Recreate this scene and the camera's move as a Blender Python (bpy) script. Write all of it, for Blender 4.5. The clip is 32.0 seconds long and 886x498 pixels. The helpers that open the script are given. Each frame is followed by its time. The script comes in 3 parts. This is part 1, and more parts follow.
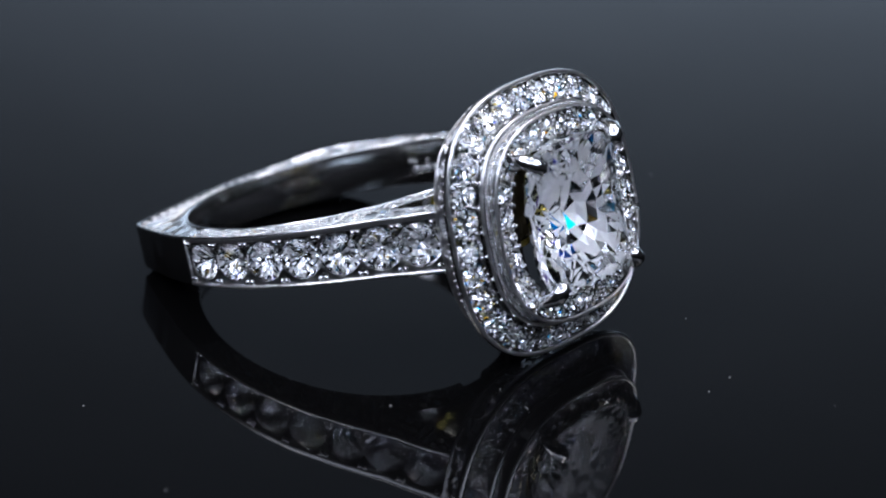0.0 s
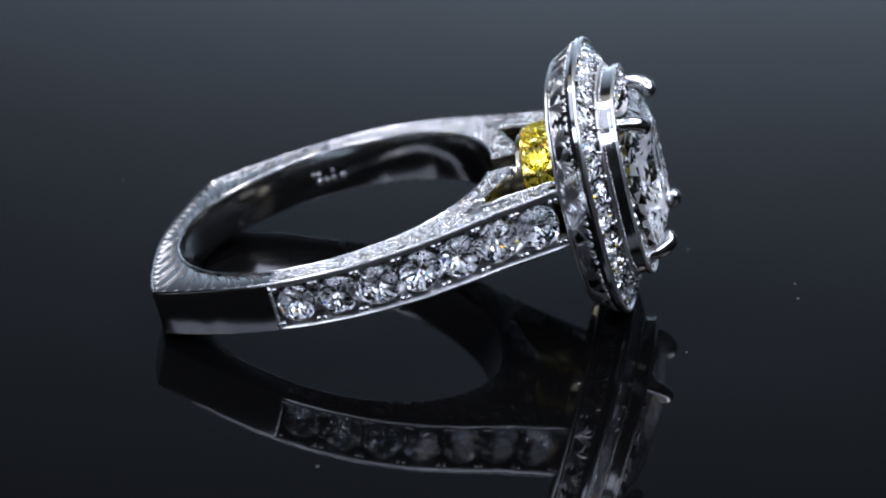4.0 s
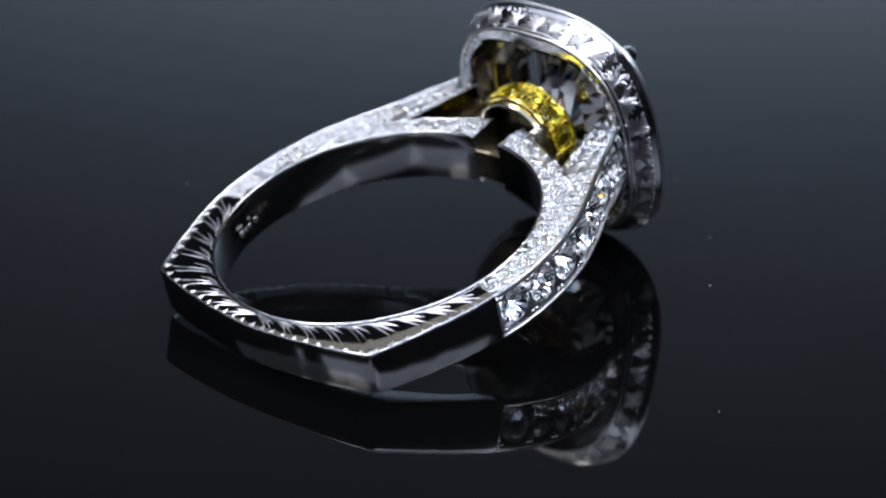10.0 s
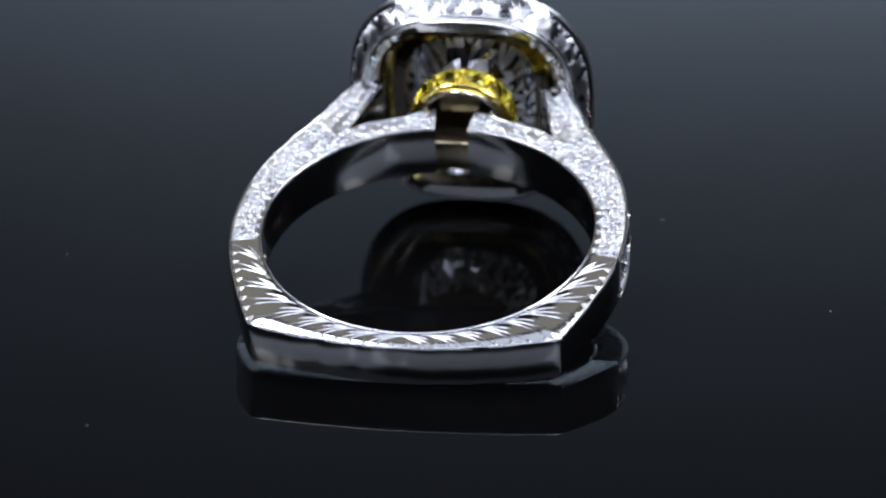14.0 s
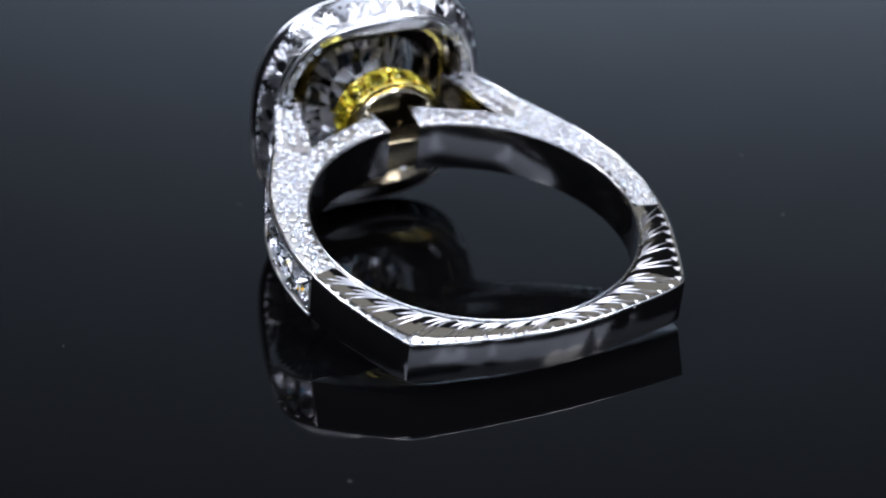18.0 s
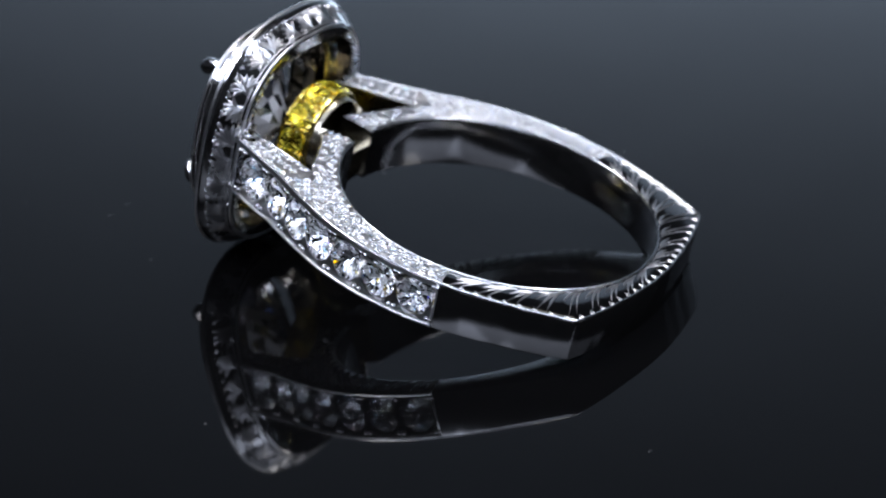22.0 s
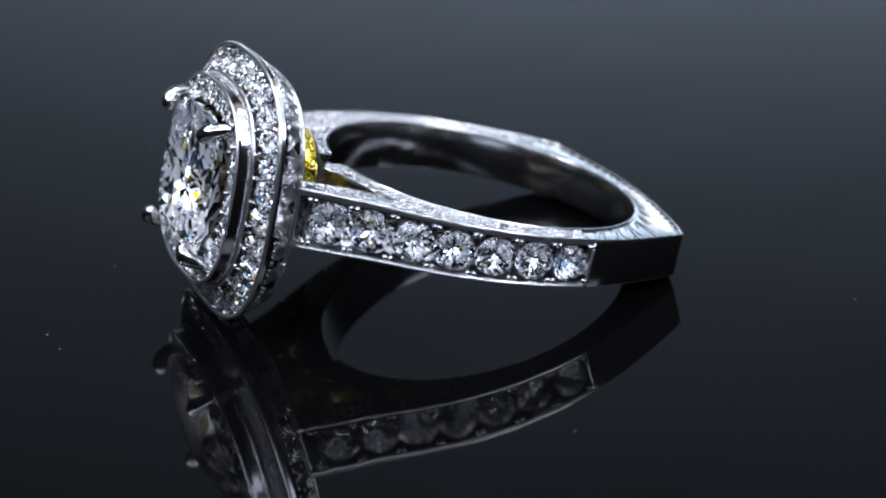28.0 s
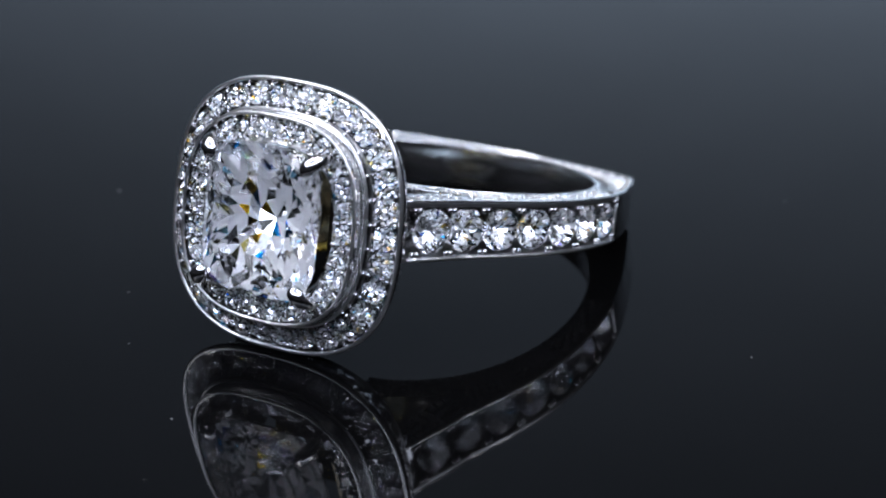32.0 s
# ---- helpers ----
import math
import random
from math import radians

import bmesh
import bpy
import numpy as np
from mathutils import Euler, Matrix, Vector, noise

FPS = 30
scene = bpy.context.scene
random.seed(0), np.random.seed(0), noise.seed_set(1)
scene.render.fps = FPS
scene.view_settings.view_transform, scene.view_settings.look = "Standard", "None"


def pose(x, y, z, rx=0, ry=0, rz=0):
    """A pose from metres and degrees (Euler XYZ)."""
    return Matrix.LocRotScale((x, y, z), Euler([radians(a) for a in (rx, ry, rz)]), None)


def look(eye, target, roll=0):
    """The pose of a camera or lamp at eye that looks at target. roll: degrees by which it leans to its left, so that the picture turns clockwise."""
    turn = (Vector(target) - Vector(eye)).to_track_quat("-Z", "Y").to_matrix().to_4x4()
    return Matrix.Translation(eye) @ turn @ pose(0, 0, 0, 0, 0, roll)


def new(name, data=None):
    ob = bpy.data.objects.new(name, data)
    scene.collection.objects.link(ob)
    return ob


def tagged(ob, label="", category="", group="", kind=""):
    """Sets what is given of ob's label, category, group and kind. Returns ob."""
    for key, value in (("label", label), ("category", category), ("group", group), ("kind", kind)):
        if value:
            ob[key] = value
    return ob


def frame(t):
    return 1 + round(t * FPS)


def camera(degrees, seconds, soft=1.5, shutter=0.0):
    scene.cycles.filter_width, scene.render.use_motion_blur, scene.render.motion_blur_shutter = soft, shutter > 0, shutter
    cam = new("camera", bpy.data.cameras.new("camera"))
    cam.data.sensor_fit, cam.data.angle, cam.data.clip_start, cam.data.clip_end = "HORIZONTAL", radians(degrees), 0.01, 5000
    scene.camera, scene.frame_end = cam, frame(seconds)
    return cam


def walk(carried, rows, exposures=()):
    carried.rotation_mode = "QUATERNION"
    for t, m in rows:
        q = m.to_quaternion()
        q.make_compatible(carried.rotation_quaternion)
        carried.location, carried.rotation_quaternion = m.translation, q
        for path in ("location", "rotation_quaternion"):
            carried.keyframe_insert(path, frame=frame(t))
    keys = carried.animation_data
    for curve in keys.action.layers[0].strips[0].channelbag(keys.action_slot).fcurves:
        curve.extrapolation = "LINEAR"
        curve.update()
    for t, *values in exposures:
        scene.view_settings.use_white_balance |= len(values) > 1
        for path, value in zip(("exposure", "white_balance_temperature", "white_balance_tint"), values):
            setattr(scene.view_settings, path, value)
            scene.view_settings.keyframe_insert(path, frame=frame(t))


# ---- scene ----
MM = 0.00092          # one unit of the ring's drawing, in metres
TURN = 8.765          # the turntable's speed, degrees a second
START = -42.4         # where the head points at the start, degrees
TILT = 13.6           # the ring lies on its side, head lifted

cam = camera(20.64, 32.0, soft=2.1)
cam.data.dof.use_dof, cam.data.dof.focus_distance, cam.data.dof.aperture_fstop = True, 0.122, 52
EYE, AIM = (0.0, -0.12005, 0.05268), (0.00131, 0.00056, 0.00131)
walk(cam, [(0, look(EYE, AIM, -0.96)), (32.0, look(EYE, AIM, -0.96))], [(0, 0.0), (10, 0.03), (19, 0.06), (26, 0.11), (32, 0.12)])

# ---- light ----
world = bpy.data.worlds.new("dark_studio")
scene.world = world
world.use_nodes = True
world.node_tree.nodes["Background"].inputs[0].default_value = (0.5, 0.62, 0.8, 1)
world.node_tree.nodes["Background"].inputs[1].default_value = 0.03


def area(name, eye, target, sx, sy, watts, color):
    data = bpy.data.lights.new(name, "AREA")
    data.shape, data.size, data.size_y, data.energy, data.color = "RECTANGLE", sx, sy, watts, color
    ob = new(name, data)
    ob.matrix_world = look(eye, target)
    return ob


COOL = (0.86, 0.94, 1.18)
area("softbox_overhead", (0.0, 0.01, 0.42), (0, 0.01, 0), 0.92, 0.42, 1.3, COOL)
area("softbox_front", (0.0, -0.40, 0.414), (0, 0, 0.0), 0.52, 0.155, 1.2, COOL)
area("softbox_left", (-0.333, -0.257, 0.435), (0, 0, 0.0), 0.42, 0.155, 1.2, COOL)
area("softbox_right", (0.333, -0.257, 0.435), (0, 0, 0.0), 0.42, 0.155, 1.2, COOL)
# unseen dim panel, added in place of a grey ceiling mirrored in the band
area("rear_fill", (0.0, 0.37, 0.515), (0, 0, 0.0), 0.8, 0.12, 0.095, (1.0, 0.95, 0.86))
for angle, lift, watts in ((-165, 52, 0.14), (-15, 52, 0.14), (5, 60, 0.33), (175, 60, 0.33), (60, 66, 0.25), (120, 66, 0.25)):
    c = 0.40 * math.cos(radians(lift))
    lamp = area("spot_lamp", (c * math.cos(radians(angle)), c * math.sin(radians(angle)), 0.40 * math.sin(radians(lift))), (0, 0, 0), 0.08, 0.08, watts, (1.0, 0.98, 1.0))
    lamp.data.shape = "DISK"
area("backdrop_lamp", (0.13, 0.46, 0.0), (0.13, 0.60, 0.02), 0.5, 0.05, 6.55, (0.78, 0.92, 1.08))


# ---- materials ----
def material(name, color, rough=0.5, metal=0.0, ior=1.5, glass=0.0):
    m = bpy.data.materials.new(name)
    m.use_nodes = True
    b = m.node_tree.nodes["Principled BSDF"]
    for key, value in (("Base Color", (*color, 1)), ("Roughness", rough), ("Metallic", metal), ("IOR", ior),
                       ("Transmission Weight", glass)):
        b.inputs[key].default_value = value
    return m


def grain(m, size, rough=0.0, bump=0.0, detail=4):
    """Fine wear: noise on the roughness and on the relief."""
    nodes, link = m.node_tree.nodes, m.node_tree.links.new
    b = nodes["Principled BSDF"]
    at, n = nodes.new("ShaderNodeTexCoord"), nodes.new("ShaderNodeTexNoise")
    n.inputs["Scale"].default_value, n.inputs["Detail"].default_value = 1 / size, detail
    link(at.outputs["Object"], n.inputs["Vector"])
    if rough:
        r = nodes.new("ShaderNodeMapRange")
        base = b.inputs["Roughness"].default_value
        r.inputs["To Min"].default_value, r.inputs["To Max"].default_value = max(0, base - rough), base + rough
        link(n.outputs[0], r.inputs["Value"])
        link(r.outputs[0], b.inputs["Roughness"])
    if bump:
        k = nodes.new("ShaderNodeBump")
        k.inputs["Strength"].default_value, k.inputs["Distance"].default_value = bump, size
        link(n.outputs[0], k.inputs["Height"])
        link(k.outputs[0], b.inputs["Normal"])
    return m


WHITE_GOLD = grain(material("white_gold", (0.67, 0.67, 0.675), 0.1, 1.0), 0.0011, 0.04, 0.012)
BRIGHT_CUT = grain(material("bright_cut_gold", (0.55, 0.55, 0.56), 0.3, 1.0), 0.0006, 0.05, 0.12)
BAND_GOLD = grain(material("band_white_gold", (0.66, 0.66, 0.66), 0.125, 1.0), 0.0016, 0.03, 0.004)
POLISHED_GOLD = grain(material("polished_white_gold", (0.5, 0.5, 0.5), 0.07, 1.0), 0.0016, 0.03, 0.006)
SATIN_GOLD = grain(material("satin_white_gold", (0.74, 0.74, 0.745), 0.3, 1.0), 0.0008, 0.06, 0.05)
YELLOW_GOLD = grain(material("yellow_gold", (0.95, 0.78, 0.22), 0.15, 1.0), 0.0009, 0.06, 0.05)
FOOT_GOLD = grain(material("pale_gold", (0.56, 0.51, 0.39), 0.2, 1.0), 0.0009, 0.06, 0.05)
DULL_GOLD = grain(material("dull_gold", (0.42, 0.37, 0.26), 0.2, 1.0), 0.0009, 0.06, 0.05)
# this gold's dark colour paints in the dim reflections inside the head
SHADED_GOLD = grain(material("shaded_gold", (0.22, 0.19, 0.14), 0.1, 1.0), 0.0009, 0.06, 0.05)


def gem(name, tint, index):
    """A clear stone."""
    m = bpy.data.materials.new(name)
    m.use_nodes = True
    nodes, link = m.node_tree.nodes, m.node_tree.links.new
    nodes.remove(nodes["Principled BSDF"])
    g = nodes.new("ShaderNodeBsdfGlass")
    g.inputs["Color"].default_value = (*tint, 1)
    g.inputs["Roughness"].default_value = 0.0
    g.inputs["IOR"].default_value = index
    link(g.outputs[0], nodes["Material Output"].inputs["Surface"])
    return m


DIAMOND = gem("diamond", (0.99, 0.995, 1.0), 1.5)
CENTRE_DIAMOND = gem("centre_diamond", (0.99, 0.995, 1.0), 1.5)
YELLOW_DIAMOND = gem("yellow_diamond", (1.0, 0.97, 0.58), 1.5)
PAVILION = material("diamond_pavilion", (0.98, 0.985, 1.0), 0.04, 1.0)
SATIN_PAVILION = material("diamond_pavilion_half_cut", (0.98, 0.985, 1.0), 0.25, 1.0)
SOFT_PAVILION = material("diamond_pavilion_fine_cut", (0.98, 0.985, 1.0), 0.52, 1.0)
CENTRE_PAVILION = material("centre_diamond_pavilion_fine_cut", (0.98, 0.985, 1.0), 0.75, 1.0)
YELLOW_PAVILION = material("yellow_diamond_pavilion", (1.0, 0.95, 0.42), 0.08, 1.0)
YELLOW_SOFT = material("yellow_diamond_pavilion_fine_cut", (1.0, 0.95, 0.42), 0.5, 1.0)
FIRE = []
for film in (115, 152, 168, 235):
    m = material("diamond_fire", (0.02, 0.02, 0.02), 0.04, 0.0, 4.0)
    m.node_tree.nodes["Principled BSDF"].inputs["Thin Film Thickness"].default_value = film
    m.node_tree.nodes["Principled BSDF"].inputs["Thin Film IOR"].default_value = 2.0
    FIRE.append(m)
CLEAR_BACK, YELLOW_BACK = (PAVILION, SATIN_PAVILION, SOFT_PAVILION, *FIRE), (YELLOW_PAVILION, YELLOW_SOFT, YELLOW_SOFT)
ACRYLIC = grain(material("black_acrylic", (0.0015, 0.0015, 0.0016), 0.03, 0.0, 1.25), 0.02, 0.01)
DUST = grain(material("dust", (0.25, 0.25, 0.25), 0.9), 0.0002)
CLOTH = grain(material("black_cloth", (0.012, 0.012, 0.013), 0.9), 0.002, 0.05, 0.3)
WALL = grain(material("grey_backdrop_paper", (0.12, 0.13, 0.145), 0.9), 0.05, 0.05, 0.05)
DARK_WALL = grain(material("dark_studio_paint", (0.051, 0.051, 0.053), 0.9), 0.05, 0.05, 0.05)


# ---- mesh tools ----
def mesh(name, verts, faces, mat, smooth=False, unit=MM):
    me = bpy.data.meshes.new(name)
    me.from_pydata([tuple(c * unit for c in v) for v in verts], [], faces)
    me.materials.append(mat)
    bm = bmesh.new()
    bm.from_mesh(me)
    bmesh.ops.recalc_face_normals(bm, faces=bm.faces)
    bm.to_mesh(me)
    bm.free()
    if smooth:
        me.polygons.foreach_set("use_smooth", [True] * len(me.polygons))
    return me


def part(name, me, parent, label="", m=None):
    ob = new(name, me)
    ob.parent = parent
    if m is not None:
        ob.matrix_basis = m
    return tagged(ob, label)


def end_face(face):
    """Does a face close a length of the band, across its run?"""
    c, n = face.calc_center_median(), face.normal
    return abs(n.z) < 0.5 and abs(n.x * c.x + n.y * c.y) < 0.5 * math.hypot(c.x, c.y)


def bevelled(me, width, angle=35, segments=2, joined=False):
    bm = bmesh.new()
    bm.from_mesh(me)
    bmesh.ops.remove_doubles(bm, verts=bm.verts, dist=1e-7)
    sharp = [e for e in bm.edges if len(e.link_faces) == 2 and e.calc_face_angle() > radians(angle) and not (joined and any(end_face(q) for q in e.link_faces))]
    bmesh.ops.bevel(bm, geom=sharp, offset=width * MM, segments=segments, affect="EDGES", profile=0.6, clamp_overlap=True)
    bmesh.ops.recalc_face_normals(bm, faces=bm.faces)
    bm.to_mesh(me)
    bm.free()
    return me


def rounded(me, angle=28):
    """Smooth over the curved faces, crisp at the edges."""
    me.polygons.foreach_set("use_smooth", [True] * len(me.polygons))
    me.set_sharp_from_angle(angle=radians(angle))
    return me


def cushion(ay, az, n, count, x=0.0, shift=0.0):
    """Points of a cushion outline in the plane x, with even steps along it."""
    fine = []
    for i in range(720):
        a = 2 * math.pi * i / 720
        c, s = math.cos(a), math.sin(a)
        k = (abs(c) ** n + abs(s) ** n) ** (-1 / n)
        fine.append((ay * k * c, az * k * s))
    length = [0.0]
    for i in range(720):
        p, q = fine[i], fine[(i + 1) % 720]
        length.append(length[-1] + math.hypot(q[0] - p[0], q[1] - p[1]))
    out, j = [], 0
    for i in range(count):
        want = length[-1] * ((i + shift) % count) / count
        if want < length[j]:
            j = 0
        while length[j + 1] < want:
            j += 1
        f = (want - length[j]) / (length[j + 1] - length[j])
        p, q = fine[j], fine[(j + 1) % 720]
        out.append((x, p[0] + f * (q[0] - p[0]), p[1] + f * (q[1] - p[1])))
    return out


def loft(rings, closed=True, caps=False):
    verts, faces, n = [v for r in rings for v in r], [], len(rings[0])
    rows = len(rings)
    for i in range(rows if closed else rows - 1):
        a, b = i * n, (i + 1) % rows * n
        for k in range(n):
            faces.append((a + k, a + (k + 1) % n, b + (k + 1) % n, b + k))
    if caps:
        faces += [tuple(range(n)), tuple(range((rows - 1) * n, rows * n))]
    return verts, faces


def back_facets(me, mats, below, seed=1):
    """The facets under the girdle, which throw all light back, take the mirror-like materials in turn."""
    pick = random.Random(seed)
    for m in mats:
        me.materials.append(m)
    for poly in me.polygons:
        if below(poly.center):
            k = pick.random()
            poly.material_index = 1 if k < 0.46 else 2 if k < 0.7 else 3 if k < 0.9 or len(mats) < 4 else pick.randint(4, len(mats))
    return me


def tube(points, radius, closed=True, sides=6):
    """A round wire along points."""
    rows, n = [], len(points)
    for i in range(n):
        p, q = Vector(points[i - 1] if closed or i else points[0]), Vector(points[(i + 1) % n] if closed or i < n - 1 else points[-1])
        t = (q - p).normalized()
        u = t.cross(Vector((0.31, 0.17, 0.94)) if abs(t.z) < 0.8 else Vector((1, 0.2, 0))).normalized()
        w = t.cross(u)
        c = Vector(points[i])
        rows.append([tuple(c + radius * (math.cos(2 * math.pi * k / sides) * u + math.sin(2 * math.pi * k / sides) * w)) for k in range(sides)])
    return loft(rows, closed, not closed)


def stitch(v, inner, outer, turn):
    """Triangles between two rings of different counts; turn(v) gives a vertex's angle."""
    f, i, j = [], 0, 0
    a = sorted(inner, key=lambda k: turn(v[k]))
    b = sorted(outer, key=lambda k: turn(v[k]))
    while i < len(a) or j < len(b):
        ai, bj = a[i % len(a)], b[j % len(b)]
        if j >= len(b) or (i < len(a) and (i + 0.5) / len(a) < (j + 0.5) / len(b)):
            f.append((ai, a[(i + 1) % len(a)], bj))
            i += 1
        else:
            f.append((bj, b[(j + 1) % len(b)], ai))
            j += 1
    return f


def angle_z(q):
    return math.atan2(q[1], q[0]) % (2 * math.pi)


def angle_x(q):
    return math.atan2(q[2], q[1]) % (2 * math.pi)


def brilliant(name, mat, back, seed=11, stray=0.05):
    """A round brilliant of radius 1 that looks along +z, girdle at 0."""
    v, f = [], []
    facet = random.Random(seed)

    def ring(count, r, h, turn, zig=0.0, stray=0.0):
        first = len(v)
        for i in range(count):
            a = 2 * math.pi * (i + turn) / count
            k = r * (1 + facet.uniform(-stray, stray))
            v.append((k * math.cos(a), k * math.sin(a), h + (zig if i % 2 else -zig) + facet.uniform(-stray, stray) * 0.6))
        return [first + i for i in range(count)]

    table, star = ring(8, 0.52, 0.21, 0), ring(8, 0.77, 0.13, 0.5)
    top, low = ring(16, 1.0, 0.02, 0.03), ring(16, 1.0, -0.03, 0.03)
    far, mid, near = ring(26, 0.78, -0.13, 0.5, 0.035, stray), ring(22, 0.54, -0.15, 0.03, 0.04, stray), ring(13, 0.29, -0.16, 0.2, 0.035, stray)
    v.append((0.02, 0.01, -0.19))
    tip = len(v) - 1
    f.append(tuple(table))
    for i in range(8):
        j = (i + 1) % 8
        f.append((table[i], star[i], table[j]))
        f.append((table[i], star[i - 1], top[2 * i], star[i]))
        f.append((star[i], top[2 * i], top[2 * i + 1]))
        f.append((star[i], top[2 * i + 1], top[(2 * i + 2) % 16]))
    for i in range(len(near)):
        f.append((near[i - 1], near[i], tip))
    f += stitch(v, far, low, angle_z) + stitch(v, mid, far, angle_z) + stitch(v, near, mid, angle_z)
    for i in range(16):
        j = (i + 1) % 16
        f.append((top[i], low[i], low[j], top[j]))
    return back_facets(mesh(name, v, f, mat, unit=1.0), back, lambda c: c.z < -0.01, seed)


def bead_mesh(name, mat, rings=4, around=8):
    v, f = [(0, 0, 1)], []
    for i in range(1, rings):
        t = math.pi * i / rings
        for k in range(around):
            a = 2 * math.pi * k / around
            v.append((math.sin(t) * math.cos(a), math.sin(t) * math.sin(a), math.cos(t)))
    v.append((0, 0, -1))
    for k in range(around):
        j = (k + 1) % around
        f.append((0, 1 + k, 1 + j))
        for i in range(rings - 2):
            a = 1 + i * around
            f.append((a + k, a + around + k, a + around + j, a + j))
        a = 1 + (rings - 2) * around
        f.append((a + k, len(v) - 1, a + j))
    return mesh(name, v, f, mat, True, unit=1.0)


def facing(place, out, size, spin=0.0, flat=1.0):
    """Where a stone sits: its place and the way it looks, in ring units."""
    turn = Vector(out).to_track_quat("Z", "Y").to_matrix().to_4x4()
    return Matrix.Translation(Vector(place) * MM) @ turn @ Matrix.Rotation(spin, 4, "Z") @ Matrix.Diagonal((size * MM, size * MM, size * flat * MM, 1))




def deep_brilliant(name, mat, seed):
    """A round brilliant of radius 1 with a deep back of four tiers of facets."""
    v, f = [], []
    facet = random.Random(seed)

    def ring(count, r, h, turn, stray=0.0):
        first = len(v)
        for i in range(count):
            a = 2 * math.pi * (i + turn) / count
            k = r * (1 + facet.uniform(-stray, stray))
            v.append((k * math.cos(a), k * math.sin(a), h + facet.uniform(-stray, stray)))
        return [first + i for i in range(count)]

    table, star = ring(8, 0.55, 0.30, 0), ring(8, 0.78, 0.19, 0.5)
    top, low = ring(16, 1.0, 0.03, 0.0), ring(16, 1.0, -0.03, 0.0)
    upper, middle, half_way = ring(32, 0.82, -0.15, 0.5, 0.04), ring(28, 0.58, -0.34, 0.2, 0.05), ring(20, 0.32, -0.5, 0.0, 0.045)
    v.append((facet.uniform(-0.03, 0.03), facet.uniform(-0.03, 0.03), -0.72))
    tip = len(v) - 1
    f.append(tuple(table))
    for i in range(8):
        k = 2 * i
        f.append((table[i], star[i], table[(i + 1) % 8]))
        f.append((table[i], star[i - 1], top[k], star[i]))
        f += [(star[i], top[k], top[k + 1]), (star[i], top[k + 1], top[(k + 2) % 16])]
    for i in range(16):
        j = (i + 1) % 16
        f.append((top[i], low[i], low[j], top[j]))
    f += stitch(v, upper, low, angle_z) + stitch(v, middle, upper, angle_z) + stitch(v, half_way, middle, angle_z)
    f += [(half_way[i - 1], half_way[i], tip) for i in range(20)]
    me = mesh(name, v, f, mat, unit=1.0)
    for m in CLEAR_BACK:
        me.materials.append(m)
    for poly in me.polygons:
        if poly.center.z < -0.05:
            k = facet.random()
            poly.material_index = 1 if k < 0.46 else 2 if k < 0.7 else 3 if k < 0.92 else facet.randint(4, len(CLEAR_BACK))
    return me


ROUND = [deep_brilliant("round_diamond", DIAMOND, k) for k in (6, 7, 8, 9)]
YELLOW_ROUND = [brilliant("yellow_round_diamond", YELLOW_DIAMOND, YELLOW_BACK, k, 0.05) for k in (11, 12, 13)]
SMALL_ROUND = [brilliant("small_round_diamond", DIAMOND, CLEAR_BACK, k) for k in (2, 3, 4, 5)]
BEAD = bead_mesh("bead", WHITE_GOLD)
GRAIN = bead_mesh("grain", BRIGHT_CUT)
YELLOW_BEAD = bead_mesh("yellow_bead", YELLOW_GOLD)

# ---- the studio ----
def slab(name, x0, x1, y0, y1, z0, z1, mat, label, category):
    v = [(x, y, z) for z in (z0, z1) for y in (y0, y1) for x in (x0, x1)]
    f = [(0, 1, 3, 2), (4, 5, 7, 6), (0, 1, 5, 4), (2, 3, 7, 6), (0, 2, 6, 4), (1, 3, 7, 5)]
    return tagged(new(name, mesh(name, v, f, mat, unit=1.0)), label, category, kind="structure")


slab("floor", -0.8, 0.8, -0.8, 0.8, -0.07, -0.05, CLOTH, "black cloth over the studio table", "floor")
slab("backdrop", -0.8, 0.8, 0.60, 0.61, -0.05, 0.40, WALL, "plain grey paper backdrop behind the turntable", "backdrop")
slab("wall_back", -0.8, 0.8, 0.80, 0.82, -0.05, 0.9, DARK_WALL, "dark painted studio wall", "wall")
slab("wall_front", -0.8, 0.8, -0.82, -0.80, -0.05, 0.9, DARK_WALL, "dark painted studio wall", "wall")
slab("wall_left", -0.82, -0.80, -0.8, 0.80, -0.05, 0.9, DARK_WALL, "dark painted studio wall", "wall")
slab("wall_right", 0.80, 0.82, -0.8, 0.80, -0.05, 0.9, DARK_WALL, "dark painted studio wall", "wall")
slab("ceiling", -0.82, 0.82, -0.82, 0.82, 0.9, 0.92, DARK_WALL, "dark painted studio ceiling", "ceiling")


def disc(radius, z0, z1, edge, count=160):
    rows = []
    for r, z in ((radius - edge, z0), (radius, z0 + edge), (radius, z1 - edge), (radius - edge * 0.3, z1 - edge * 0.2), (radius - edge, z1)):
        rows.append([(r * math.cos(2 * math.pi * k / count), r * math.sin(2 * math.pi * k / count), z) for k in range(count)])
    return loft(rows, False, True)


